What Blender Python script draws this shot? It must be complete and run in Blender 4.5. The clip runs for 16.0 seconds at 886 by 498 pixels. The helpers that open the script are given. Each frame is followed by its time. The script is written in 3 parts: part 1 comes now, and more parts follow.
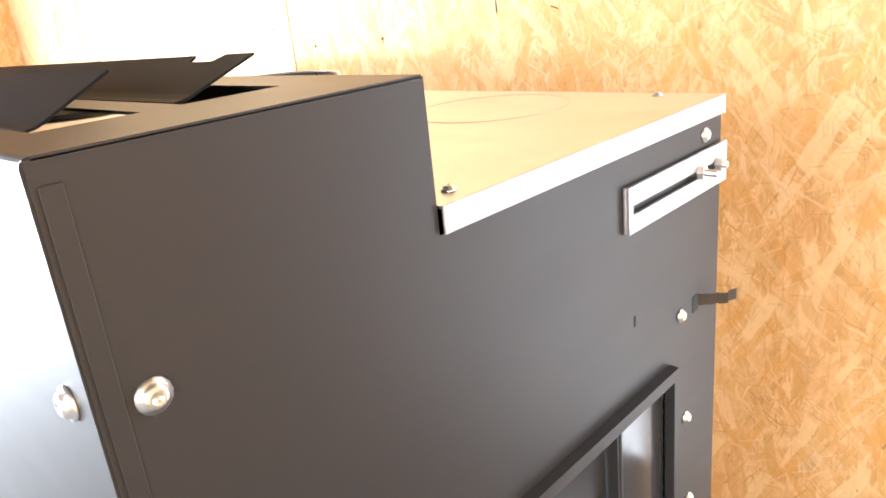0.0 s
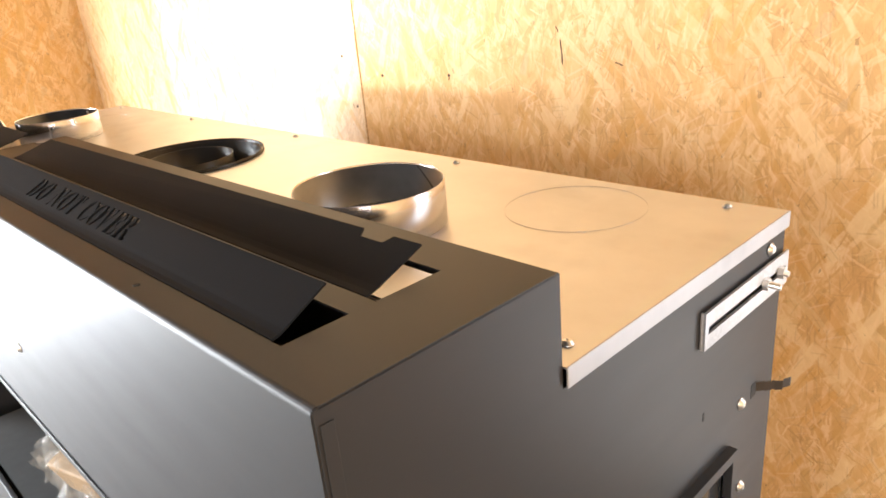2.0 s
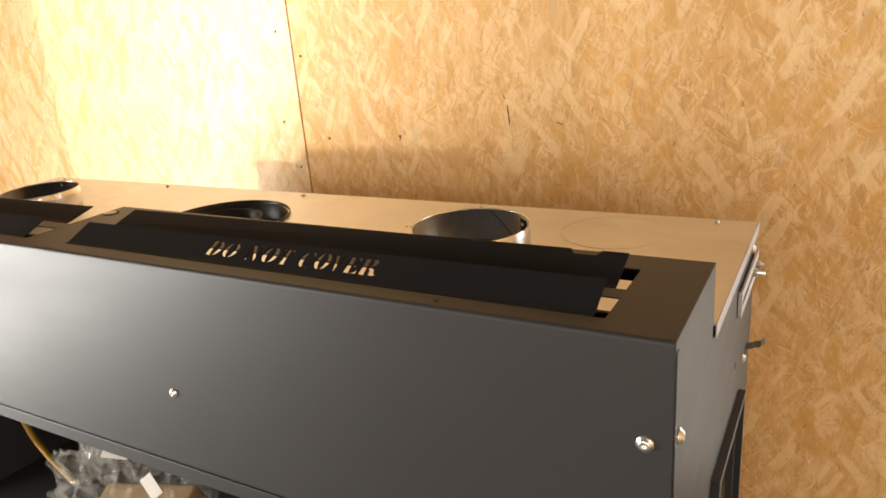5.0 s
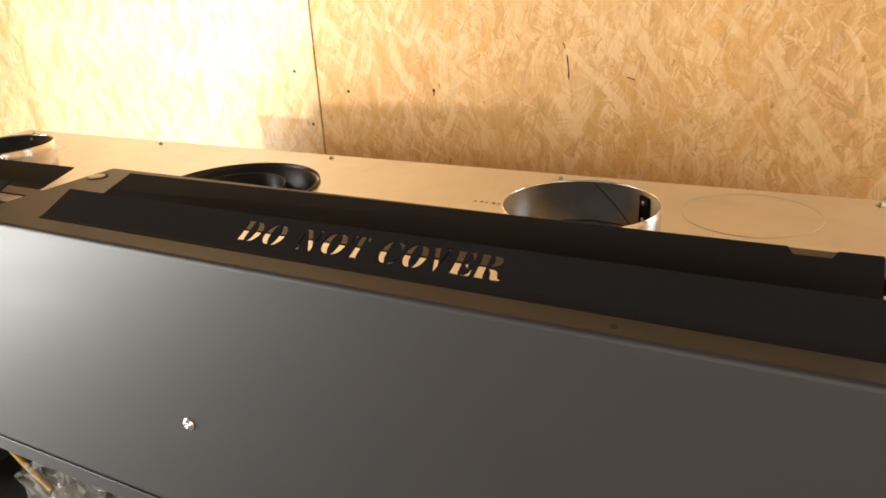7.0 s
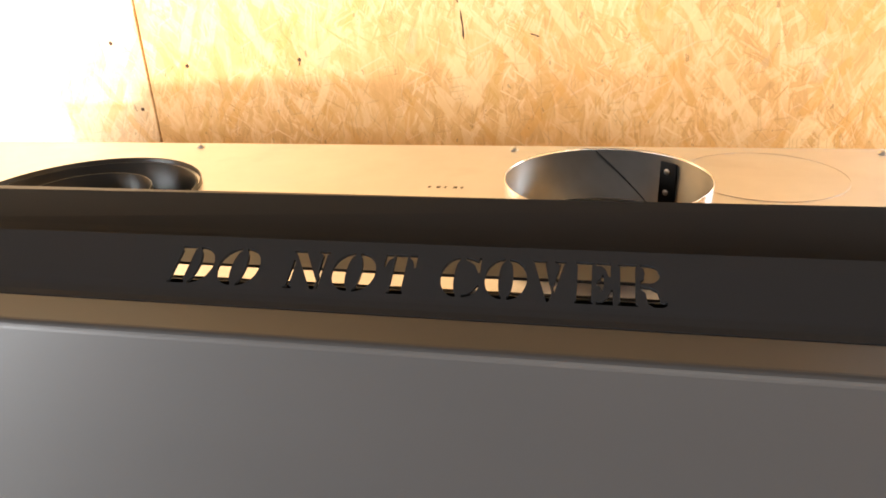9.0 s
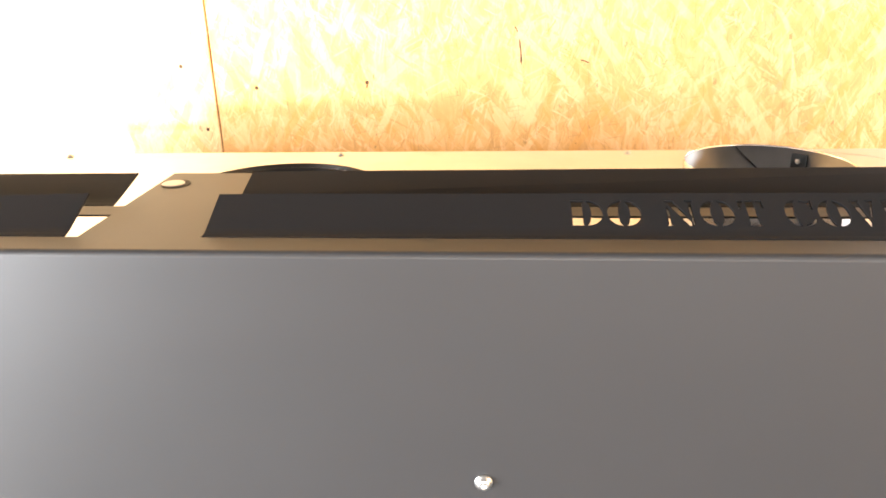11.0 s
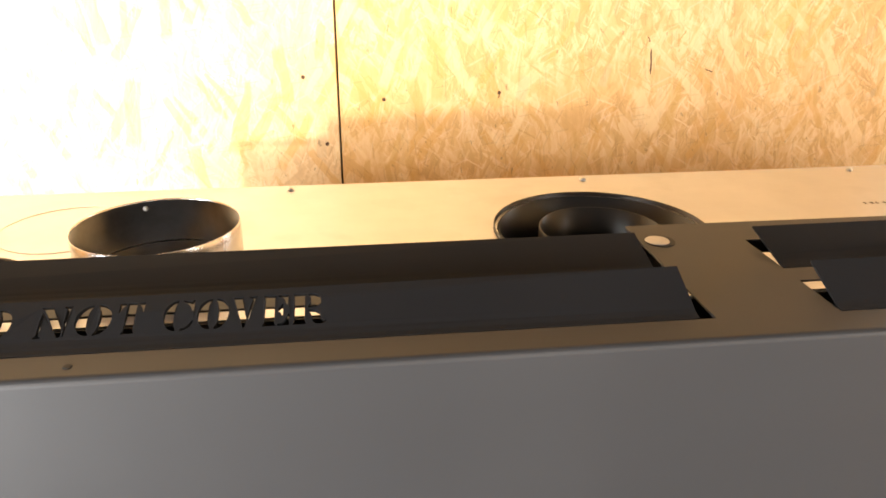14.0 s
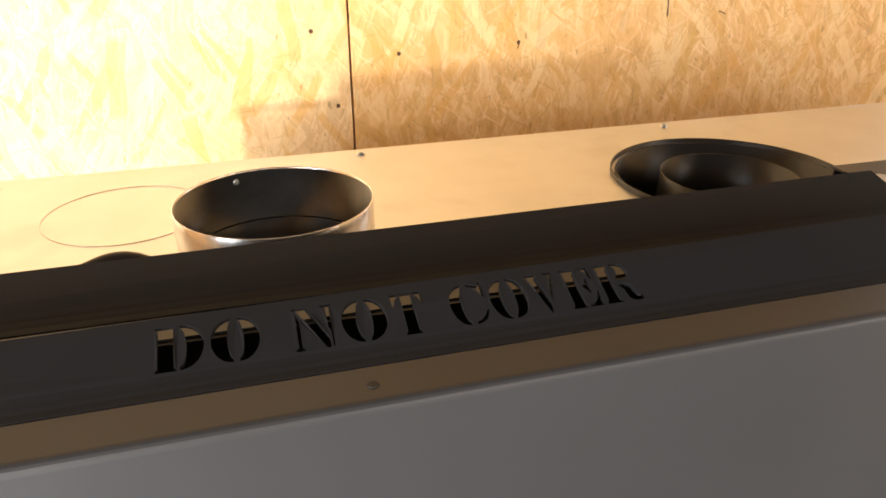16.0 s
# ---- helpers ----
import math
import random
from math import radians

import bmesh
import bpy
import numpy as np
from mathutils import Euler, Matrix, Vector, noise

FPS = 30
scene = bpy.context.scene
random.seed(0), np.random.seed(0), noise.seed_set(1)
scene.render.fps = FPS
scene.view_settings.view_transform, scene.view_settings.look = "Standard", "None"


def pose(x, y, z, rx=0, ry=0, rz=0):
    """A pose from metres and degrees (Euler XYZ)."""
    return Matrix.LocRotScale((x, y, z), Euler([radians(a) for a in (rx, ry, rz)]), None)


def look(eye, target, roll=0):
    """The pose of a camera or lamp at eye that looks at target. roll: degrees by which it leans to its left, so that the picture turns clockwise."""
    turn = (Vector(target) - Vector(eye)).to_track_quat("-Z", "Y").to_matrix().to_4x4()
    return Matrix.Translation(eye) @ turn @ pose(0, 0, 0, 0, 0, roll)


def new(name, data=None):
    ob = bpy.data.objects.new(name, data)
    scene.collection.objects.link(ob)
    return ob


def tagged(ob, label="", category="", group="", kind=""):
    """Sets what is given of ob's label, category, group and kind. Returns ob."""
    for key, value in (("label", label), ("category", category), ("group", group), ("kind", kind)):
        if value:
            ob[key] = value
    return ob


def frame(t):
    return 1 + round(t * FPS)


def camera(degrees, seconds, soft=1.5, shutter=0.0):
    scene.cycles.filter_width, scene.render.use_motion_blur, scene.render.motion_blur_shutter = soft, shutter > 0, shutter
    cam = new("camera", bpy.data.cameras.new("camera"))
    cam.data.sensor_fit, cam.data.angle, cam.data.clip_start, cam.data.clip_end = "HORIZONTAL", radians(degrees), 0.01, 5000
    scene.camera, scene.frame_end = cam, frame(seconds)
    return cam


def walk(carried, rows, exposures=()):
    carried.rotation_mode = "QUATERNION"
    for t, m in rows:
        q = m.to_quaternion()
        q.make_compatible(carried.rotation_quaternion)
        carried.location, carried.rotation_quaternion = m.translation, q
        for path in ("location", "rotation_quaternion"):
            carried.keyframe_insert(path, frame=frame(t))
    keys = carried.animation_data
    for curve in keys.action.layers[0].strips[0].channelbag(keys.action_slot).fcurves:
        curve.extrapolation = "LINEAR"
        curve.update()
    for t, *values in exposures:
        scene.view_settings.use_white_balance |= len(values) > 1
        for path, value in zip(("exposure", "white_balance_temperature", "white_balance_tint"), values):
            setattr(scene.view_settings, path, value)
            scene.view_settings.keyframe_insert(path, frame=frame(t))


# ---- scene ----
cam = camera(63.2, 16.0, soft=1.7)
PATH = [
    (0, (0.248, -0.069, 1.034), (-1.078, 1.275, 0.374), -6.1),
    (0.5, (0.256, -0.08, 1.069), (-1.084, 1.241, 0.393), -5.4),
    (1, (0.265, -0.079, 1.119), (-1.103, 1.21, 0.438), -5.6),
    (1.5, (0.26, -0.101, 1.147), (-1.101, 1.188, 0.451), -4.7),
    (2, (0.242, -0.136, 1.176), (-1.123, 1.13, 0.445), -5.4),
    (2.5, (0.22, -0.154, 1.19), (-1.12, 1.131, 0.445), -5.4),
    (3, (0.172, -0.23, 1.212), (-1.085, 1.161, 0.515), -4.9),
    (3.5, (0.142, -0.29, 1.229), (-1.043, 1.176, 0.56), -4.9),
    (6, (0.019, -0.577, 1.259), (-0.843, 1.108, 0.611), -4.1),
    (6.5, (-0.052, -0.496, 1.239), (-0.92, 1.181, 0.58), -3.6),
    (7, (-0.12, -0.369, 1.208), (-1.005, 1.263, 0.465), -3.1),
    (7.5, (-0.187, -0.302, 1.191), (-0.985, 1.368, 0.433), -2.8),
    (8, (-0.271, -0.241, 1.177), (-0.848, 1.489, 0.356), -4.0),
    (10.5, (-0.456, -0.271, 1.143), (-0.699, 1.57, 0.399), -1.4),
    (11, (-0.584, -0.398, 1.159), (-0.721, 1.459, 0.43), -1.2),
    (11.5, (-0.64, -0.46, 1.194), (-0.749, 1.399, 0.464), -0.7),
    (12, (-0.737, -0.453, 1.194), (-0.9, 1.399, 0.455), -0.7),
    (12.5, (-0.852, -0.416, 1.197), (-0.877, 1.433, 0.436), -1.2),
    (13, (-0.963, -0.378, 1.197), (-0.772, 1.453, 0.415), 0.2),
    (13.5, (-1.056, -0.372, 1.213), (-0.739, 1.448, 0.447), 0.7),
    (14, (-1.069, -0.336, 1.208), (-0.829, 1.489, 0.426), 0.5),
    (14.5, (-1.061, -0.307, 1.205), (-0.912, 1.517, 0.398), -0.4),
    (15, (-1.119, -0.261, 1.198), (-0.782, 1.527, 0.368), -0.6),
    (15.2, (-1.149, -0.247, 1.198), (-0.742, 1.519, 0.352), -0.5),
    (15.5, (-1.193, -0.232, 1.185), (-0.715, 1.514, 0.336), -0.4),
    (16, (-1.261, -0.218, 1.17), (-0.76, 1.516, 0.308), -0.0),
]
EXPOSURES = ((0.0, 0.70, 6100, 10), (0.5, 0.60, 6100, 10), (1.0, 0.46, 6250, 10), (1.5, 0.30, 6450, 10), (2.5, -0.05, 6550, 10), (3.5, -0.34, 6750, 10), (6.0, -0.82, 7800, 10), (7.0, -0.58, 7400, 10), (7.5, -0.20, 7050, 10), (8.0, -0.06, 6950, 10), (10.5, 0.82, 6750, 10), (11.0, 0.84, 6750, 10), (12.0, 0.70, 6800, 10), (13.0, 0.42, 6900, 10), (13.5, 0.30, 6900, 10), (14.5, -0.02, 7050, 10), (15.0, -0.12, 7050, 10), (16.0, -0.22, 7050, 10))
walk(cam, [(t, look(eye, target, roll)) for t, eye, target, roll in PATH], EXPOSURES)

# ---- light and world ----
SUN_TRAVEL = Vector((0.583, 0.82, -0.075)).normalized()
world = bpy.data.worlds.new("sky")
scene.world = world
world.use_nodes = True
wn = world.node_tree.nodes
sky = wn.new("ShaderNodeTexSky")
sky.sky_type = "NISHITA"
sky.sun_disc = False
sky.sun_elevation = radians(10)
sky.sun_rotation = math.atan2(-SUN_TRAVEL.x, -SUN_TRAVEL.y)
wn["Background"].inputs["Strength"].default_value = 0.07
world.node_tree.links.new(sky.outputs[0], wn["Background"].inputs["Color"])

sun_data = bpy.data.lights.new("sun", "SUN")
sun_data.energy, sun_data.angle, sun_data.color = 3.5, radians(1.5), (1.0, 0.92, 0.82)
sun = new("sun", sun_data)
sun.matrix_world = look((0, 0, 3), Vector((0, 0, 3)) + SUN_TRAVEL)


def area_lamp(name, eye, target, width, height, watts, colour):
    data = bpy.data.lights.new(name, "AREA")
    data.shape, data.size, data.size_y, data.energy, data.color = "RECTANGLE", width, height, watts, colour
    ob = new(name, data)
    ob.matrix_world = look(eye, target)
    return ob


# daylight in the big doorway of the west wall and in an unseen narrow door assumed beside the heater
area_lamp("doorway_daylight", (-2.68, -1.16, 0.80), (-1.0, -0.9, 0.75), 1.3, 1.4, 200, (0.90, 0.95, 1.0))
# fill lamp added in an unseen south window opening, to brighten wall and front
area_lamp("front_fill", (-0.2, -3.42, 1.35), (-0.2, 0.5, 1.1), 1.5, 1.1, 66, (1.0, 0.96, 0.91))
# second fill lamp, added on the east to lift the right wall and side panel
area_lamp("side_fill", (1.51, -1.8, 1.35), (-0.2, 0.8, 0.9), 1.0, 1.0, 36, (0.96, 0.98, 1.0))
area_lamp("back_door_daylight", (0.56, 1.02, 0.95), (0.50, 0.0, 0.90), 0.5, 1.7, 12, (0.96, 0.98, 1.0))


# ---- materials ----
class Nodes:
    def __init__(self, name):
        self.mat = bpy.data.materials.new(name)
        self.mat.use_nodes = True
        self.tree = self.mat.node_tree
        self.bsdf = self.tree.nodes["Principled BSDF"]

    def put(self, target, value):
        if isinstance(value, bpy.types.NodeSocket):
            self.tree.links.new(value, target)
        else:
            target.default_value = value

    def add(self, kind, out=0, props=(), **inputs):
        n = self.tree.nodes.new(kind)
        for key, value in dict(props).items():
            setattr(n, key, value)
        for key, value in inputs.items():
            key = key.replace("_", " ")
            self.put(n.inputs[int(key[1:])] if key[0] == "i" and key[1:].isdigit() else n.inputs[key], value)
        return n.outputs[out]

    def math(self, op, a, b=0.0):
        return self.add("ShaderNodeMath", 0, {"operation": op}, i0=a, i1=b)

    def mix(self, fac, a, b, blend="MIX"):
        n = self.tree.nodes.new("ShaderNodeMix")
        n.data_type, n.blend_type = "RGBA", blend
        self.put(n.inputs[0], fac), self.put(n.inputs[6], a), self.put(n.inputs[7], b)
        return n.outputs[2]

    def coords(self):
        return self.add("ShaderNodeTexCoord", 3)

    def mapping(self, vector, scale=(1, 1, 1), rotation=(0, 0, 0), location=(0, 0, 0)):
        return self.add("ShaderNodeMapping", Vector=vector, Scale=scale, Rotation=rotation, Location=location)

    def noise(self, vector, scale, detail=4.0, rough=0.55, out=0):
        return self.add("ShaderNodeTexNoise", out, Vector=vector, Scale=scale, Detail=detail, Roughness=rough)

    def ramp(self, fac, stops):
        n = self.tree.nodes.new("ShaderNodeValToRGB")
        e = n.color_ramp.elements
        while len(e) < len(stops):
            e.new(0.5)
        for el, (p, c) in zip(e, stops):
            el.position, el.color = p, (*c, 1.0) if len(c) == 3 else c
        self.put(n.inputs[0], fac)
        return n.outputs[0]

    def scale(self, value, low, high):
        return self.add("ShaderNodeMapRange", 0, Value=value, To_Min=low, To_Max=high)

    def bump(self, height, strength, distance):
        return self.add("ShaderNodeBump", 0, Height=height, Strength=strength, Distance=distance)

    def done(self, **inputs):
        for key, value in inputs.items():
            self.put(self.bsdf.inputs[key.replace("_", " ")], value)
        return self.mat


def osb(name, gloss, shift, across, pale=0.0):
    """Oriented strand board: many layers of ragged rectangular flakes pressed over one another, in the plane of the wall."""
    n = Nodes(name)
    split = n.tree.nodes.new("ShaderNodeSeparateXYZ")
    n.put(split.inputs[0], n.mapping(n.coords(), location=shift))
    flat = n.add("ShaderNodeCombineXYZ", X=split.outputs[across], Y=split.outputs[2], Z=0.0)
    base = flat
    for scale, amount in ((5.0, 0.035), (30.0, 0.007), (160.0, 0.0022)):
        wob = n.noise(flat, scale, 2.0, out=1)
        base = n.add("ShaderNodeVectorMath", 0, {"operation": "MULTIPLY_ADD"}, i0=wob, i1=(amount, amount, 0.0), i2=base)
    streak = n.noise(n.mapping(base, scale=(75, 9, 1)), 1.0, 4.0, 0.65)
    cloud = n.noise(base, 7.0, 5.0, 0.6)
    tone = n.math("ADD", n.math("MULTIPLY", streak, 0.55), n.math("MULTIPLY", cloud, 0.45))
    warm = n.noise(n.mapping(base, location=(7, 3, 0)), 5.0, 3.0)
    height = tone
    # angle, length, width, share of cells that hold a flake, strength
    layers = ((84, 0.150, 0.030, 0.45, 0.55), (66, 0.120, 0.026, 0.50, 0.5), (108, 0.140, 0.028, 0.50, 0.55), (40, 0.110, 0.022, 0.66, 0.5), (140, 0.110, 0.024, 0.66, 0.5),
              (92, 0.080, 0.013, 0.60, 0.55), (75, 0.065, 0.010, 0.66, 0.55), (118, 0.070, 0.011, 0.66, 0.55), (52, 0.055, 0.009, 0.74, 0.5), (15, 0.060, 0.010, 0.84, 0.5), (160, 0.055, 0.010, 0.82, 0.5),
              (98, 0.036, 0.005, 0.72, 0.6), (70, 0.030, 0.0042, 0.76, 0.6), (130, 0.028, 0.004, 0.80, 0.6), (150, 0.05, 0.004, 0.90, 0.8), (60, 0.045, 0.004, 0.90, 0.8))
    rough_zone = n.add("ShaderNodeMapRange", 0, Value=n.noise(n.mapping(flat, location=(11, 5, 0)), 9.0, 3.0), From_Min=0.36, From_Max=0.60, To_Min=0.15)
    for i, (angle, length, width, limit, strength) in enumerate(layers):
        turned = n.mapping(base, rotation=(0, 0, radians(-angle)), location=(3.7 * i + 0.31, 1.9 * i + 0.77, 0))
        tex = n.tree.nodes.new("ShaderNodeTexVoronoi")
        tex.voronoi_dimensions, tex.distance = "2D", "CHEBYCHEV"
        n.put(tex.inputs["Vector"], n.mapping(turned, scale=(1 / length, 1 / width, 0.0)))
        tex.inputs["Scale"].default_value = 1.0
        sep = n.tree.nodes.new("ShaderNodeSeparateColor")
        n.put(sep.inputs[0], tex.outputs[1])
        reach = n.math("ADD", n.math("MULTIPLY", sep.outputs[1], 0.34), 0.16)
        inside = n.add("ShaderNodeMapRange", 0, Value=n.math("SUBTRACT", reach, tex.outputs[0]), From_Min=-0.01, From_Max=0.03)
        held = n.math("MULTIPLY", n.math("MULTIPLY", n.math("GREATER_THAN", sep.outputs[0], limit), inside), strength)
        if i > 4:
            held = n.math("MULTIPLY", held, rough_zone)
        fibre = n.noise(n.mapping(turned, scale=(10, 300, 1)), 1.0, 2.0, 0.6)
        flake = n.math("ADD", n.math("MULTIPLY", sep.outputs[2], 0.62), n.math("MULTIPLY", fibre, 0.40))
        tone = n.add("ShaderNodeMix", 0, {"data_type": "FLOAT"}, i0=held, i2=tone, i3=flake)
        if i > 3:
            height = n.math("ADD", height, n.math("MULTIPLY", held, n.math("SUBTRACT", sep.outputs[1], 0.35)))
    deep, mid, light = (0.54, 0.302, 0.112), (0.72, 0.434, 0.176), (0.87, 0.642, 0.366)
    lift = [tuple(v + (w - v) * pale for v, w in zip(c, (0.90, 0.80, 0.62))) for c in (deep, mid, light)]
    half = tuple((p + q) / 2 for p, q in zip(lift[0], lift[1]))
    high = tuple((p + q) / 2 for p, q in zip(lift[1], lift[2]))
    colour = n.ramp(tone, [(0.20, lift[0]), (0.33, half), (0.46, lift[1]), (0.60, high), (0.80, lift[2])])
    amber = n.ramp(warm, [(0.0, (0, 0, 0)), (0.55, (0, 0, 0)), (0.75, (1, 1, 1)), (1.0, (1, 1, 1))])
    colour = n.mix(n.math("MULTIPLY", amber, 0.30), colour, (0.70, 0.39, 0.12, 1))
    for angle, length, width, limit, strength, tint in ((57, 0.13, 0.020, 0.86, 0.50, (0.72, 0.385, 0.10, 1)), (123, 0.10, 0.016, 0.86, 0.52, (0.68, 0.36, 0.10, 1)), (88, 0.16, 0.022, 0.90, 0.28, (0.82, 0.62, 0.33, 1)), (134, 0.09, 0.018, 0.94, 0.30, (0.83, 0.65, 0.37, 1)), (80, 0.05, 0.022, 0.965, 0.25, (0.52, 0.40, 0.26, 1))):
        turned = n.mapping(base, rotation=(0, 0, radians(-angle)), location=(angle * 0.37, 9.1, 0))
        tex = n.tree.nodes.new("ShaderNodeTexVoronoi")
        tex.voronoi_dimensions, tex.distance = "2D", "CHEBYCHEV"
        n.put(tex.inputs["Vector"], n.mapping(turned, scale=(1 / length, 1 / width, 0.0)))
        tex.inputs["Scale"].default_value = 1.0
        sep = n.tree.nodes.new("ShaderNodeSeparateColor")
        n.put(sep.inputs[0], tex.outputs[1])
        inside = n.add("ShaderNodeMapRange", 0, Value=n.math("SUBTRACT", 0.42, tex.outputs[0]), From_Min=-0.01, From_Max=0.04)
        held = n.math("MULTIPLY", n.math("MULTIPLY", n.math("GREATER_THAN", sep.outputs[0], limit), inside), strength)
        colour = n.mix(held, colour, tint)
    straight = n.add("ShaderNodeVectorMath", 0, {"operation": "MULTIPLY_ADD"}, i0=n.noise(flat, 9.0, 1.0, out=1), i1=(0.008, 0.008, 0.0), i2=flat)
    # thin splinters, pale and dark, and the small gaps between flakes
    for k, (angle, length, width, limit, strength, tint) in enumerate(((78, 0.065, 0.0050, 0.89, 0.30, (0.88, 0.66, 0.42, 1)), (112, 0.075, 0.0055, 0.90, 0.30, (0.88, 0.65, 0.40, 1)), (28, 0.055, 0.0045, 0.94, 0.30, (0.88, 0.66, 0.44, 1)), (150, 0.060, 0.0045, 0.94, 0.30, (0.88, 0.65, 0.40, 1)),
                                                                   (62, 0.14, 0.030, 0.82, 0.65, (0.87, 0.65, 0.36, 1)), (100, 0.13, 0.028, 0.84, 0.60, (0.64, 0.36, 0.11, 1)), (125, 0.13, 0.030, 0.85, 0.60, (0.86, 0.63, 0.34, 1)), (82, 0.15, 0.034, 0.87, 0.55, (0.66, 0.38, 0.11, 1)),
                                                                   (95, 0.045, 0.0036, 0.87, 0.20, (0.36, 0.17, 0.06, 1)), (64, 0.040, 0.0034, 0.91, 0.20, (0.36, 0.17, 0.06, 1)), (128, 0.040, 0.0034, 0.92, 0.20, (0.34, 0.15, 0.05, 1)), (8, 0.035, 0.0036, 0.95, 0.20, (0.36, 0.17, 0.06, 1)))):
        turned = n.mapping(straight if width < 0.01 else base, rotation=(0, 0, radians(-angle)), location=(angle * 0.53 + k, 4.3 * k, 0))
        tex = n.tree.nodes.new("ShaderNodeTexVoronoi")
        tex.voronoi_dimensions, tex.distance = "2D", "CHEBYCHEV"
        n.put(tex.inputs["Vector"], n.mapping(turned, scale=(1 / length, 1 / width, 0.0)))
        tex.inputs["Scale"].default_value = 1.0
        sep = n.tree.nodes.new("ShaderNodeSeparateColor")
        n.put(sep.inputs[0], tex.outputs[1])
        reach = n.math("ADD", n.math("MULTIPLY", sep.outputs[1], 0.32), 0.10)
        inside = n.add("ShaderNodeMapRange", 0, Value=n.math("SUBTRACT", reach, tex.outputs[0]), From_Min=-0.02, From_Max=0.06)
        held = n.math("MULTIPLY", n.math("MULTIPLY", n.math("GREATER_THAN", sep.outputs[0], limit), inside), strength)
        colour = n.mix(held, colour, tint)
        height = n.math("ADD", height, n.math("MULTIPLY", held, 0.5 if tint[0] > 0.5 else -0.5))
    bits = n.noise(n.mapping(base, scale=(95, 40, 1), rotation=(0, 0, 0.5)), 1.0, 3.0, 0.6)
    bark = n.ramp(bits, [(0.0, (1, 1, 1)), (0.300, (1, 1, 1)), (0.322, (0, 0, 0)), (1.0, (0, 0, 0))])
    colour = n.mix(n.math("MULTIPLY", bark, 0.5), colour, (0.22, 0.105, 0.04, 1))
    return n.done(Base_Color=colour, Roughness=n.scale(tone, gloss + 0.1, gloss - 0.08), Normal=n.bump(height, 0.42, 0.0013))


def painted_metal(name, base, rough, metallic, flake=0.0):
    n = Nodes(name)
    c = n.coords()
    fine = n.noise(c, 900.0, 2.0)
    broad = n.noise(c, 5.0, 5.0)
    smear = n.noise(n.mapping(c, scale=(3, 3, 14)), 2.0, 4.0)
    dark = tuple(0.86 * v for v in base)
    colour = n.mix(broad, (*base, 1), (*dark, 1))
    r = n.math("ADD", n.scale(smear, rough - 0.05, rough + 0.06), n.math("MULTIPLY", fine, 0.04))
    return n.done(Base_Color=colour, Roughness=r, Metallic=metallic, Specular_IOR_Level=0.5 - flake, Normal=n.bump(fine, 0.12, 0.0002))


def galvanised(name, base, rough, spangle):
    n = Nodes(name)
    c = n.coords()
    cell = n.add("ShaderNodeTexVoronoi", 1, Vector=n.noise(c, 6.0, 2.0, out=1), Scale=1.0) if not spangle else n.add("ShaderNodeTexVoronoi", 1, Vector=c, Scale=spangle)
    sep = n.tree.nodes.new("ShaderNodeSeparateColor")
    n.put(sep.inputs[0], cell)
    cloud = n.noise(c, 7.0, 6.0, 0.6)
    scratch = n.noise(n.mapping(c, scale=(6, 160, 6), rotation=(0, 0, 0.4)), 1.0, 3.0)
    tone = n.math("ADD", n.math("MULTIPLY", sep.outputs[0], 0.06), n.scale(cloud, -0.15, 0.15))
    blot = n.ramp(n.noise(n.mapping(c, location=(2, 5, 0)), 9.0, 3.0, 0.5), [(0.0, (0, 0, 0)), (0.58, (0, 0, 0)), (0.66, (1, 1, 1)), (1.0, (1, 1, 1))])
    k = n.math("SUBTRACT", n.math("ADD", base, tone), n.math("MULTIPLY", blot, 0.05))
    colour = n.add("ShaderNodeCombineColor", 0, Red=k, Green=k, Blue=n.math("MULTIPLY", k, 1.03))
    stain = n.ramp(n.noise(c, 3.1, 5.0, 0.65), [(0.0, (0, 0, 0)), (0.60, (0, 0, 0)), (0.72, (1, 1, 1)), (1.0, (1, 1, 1))])
    r = n.math("ADD", n.math("ADD", n.scale(cloud, rough - 0.06, rough + 0.06), n.math("MULTIPLY", scratch, 0.07)), n.math("MULTIPLY", stain, 0.05))
    return n.done(Base_Color=colour, Metallic=1.0, Roughness=r, Normal=n.bump(scratch, 0.04, 0.0004))


def plain(name, base, rough, metallic=0.0, vary=0.12, scale=40.0):
    n = Nodes(name)
    c = n.coords()
    f = n.noise(c, scale, 4.0)
    colour = n.mix(f, (*base, 1), (*[v * (1 - 2 * vary) for v in base], 1))
    return n.done(Base_Color=colour, Roughness=n.scale(f, rough - 0.06, rough + 0.06), Metallic=metallic)


OSB_RIGHT = osb("strand_board", 0.52, (0.3, 0.0, 0.2), 0)
OSB_LEFT = osb("smooth_strand_board", 0.38, (4.1, 0.0, 1.3), 0, 0.22)
OSB_SIDE = osb("side_strand_board", 0.52, (2.2, 1.7, 0.4), 1)
PAINT = painted_metal("anthracite_paint", (0.039, 0.039, 0.042), 0.43, 0.28, 0.12)
BLADE = painted_metal("matt_black_paint", (0.0165, 0.0170, 0.0192), 0.54, 0.0, 0.455)
ZINC = galvanised("galvanised_sheet", 0.62, 0.36, 0)
ZINC_COLLAR = galvanised("galvanised_collar", 0.80, 0.22, 0)
# zinc of the collars darkened with the shade inside: left duct deep, right less
ZINC_SHADED = galvanised("shaded_zinc_inside", 0.06, 0.26, 0)
ZINC_HALF_SHADED = galvanised("half_shaded_zinc_inside", 0.20, 0.32, 0)
# plate zinc darkened for its side fold, to offset the lamp light falling there
ZINC_LIP = galvanised("dimmed_zinc_fold", 0.42, 0.50, 0)
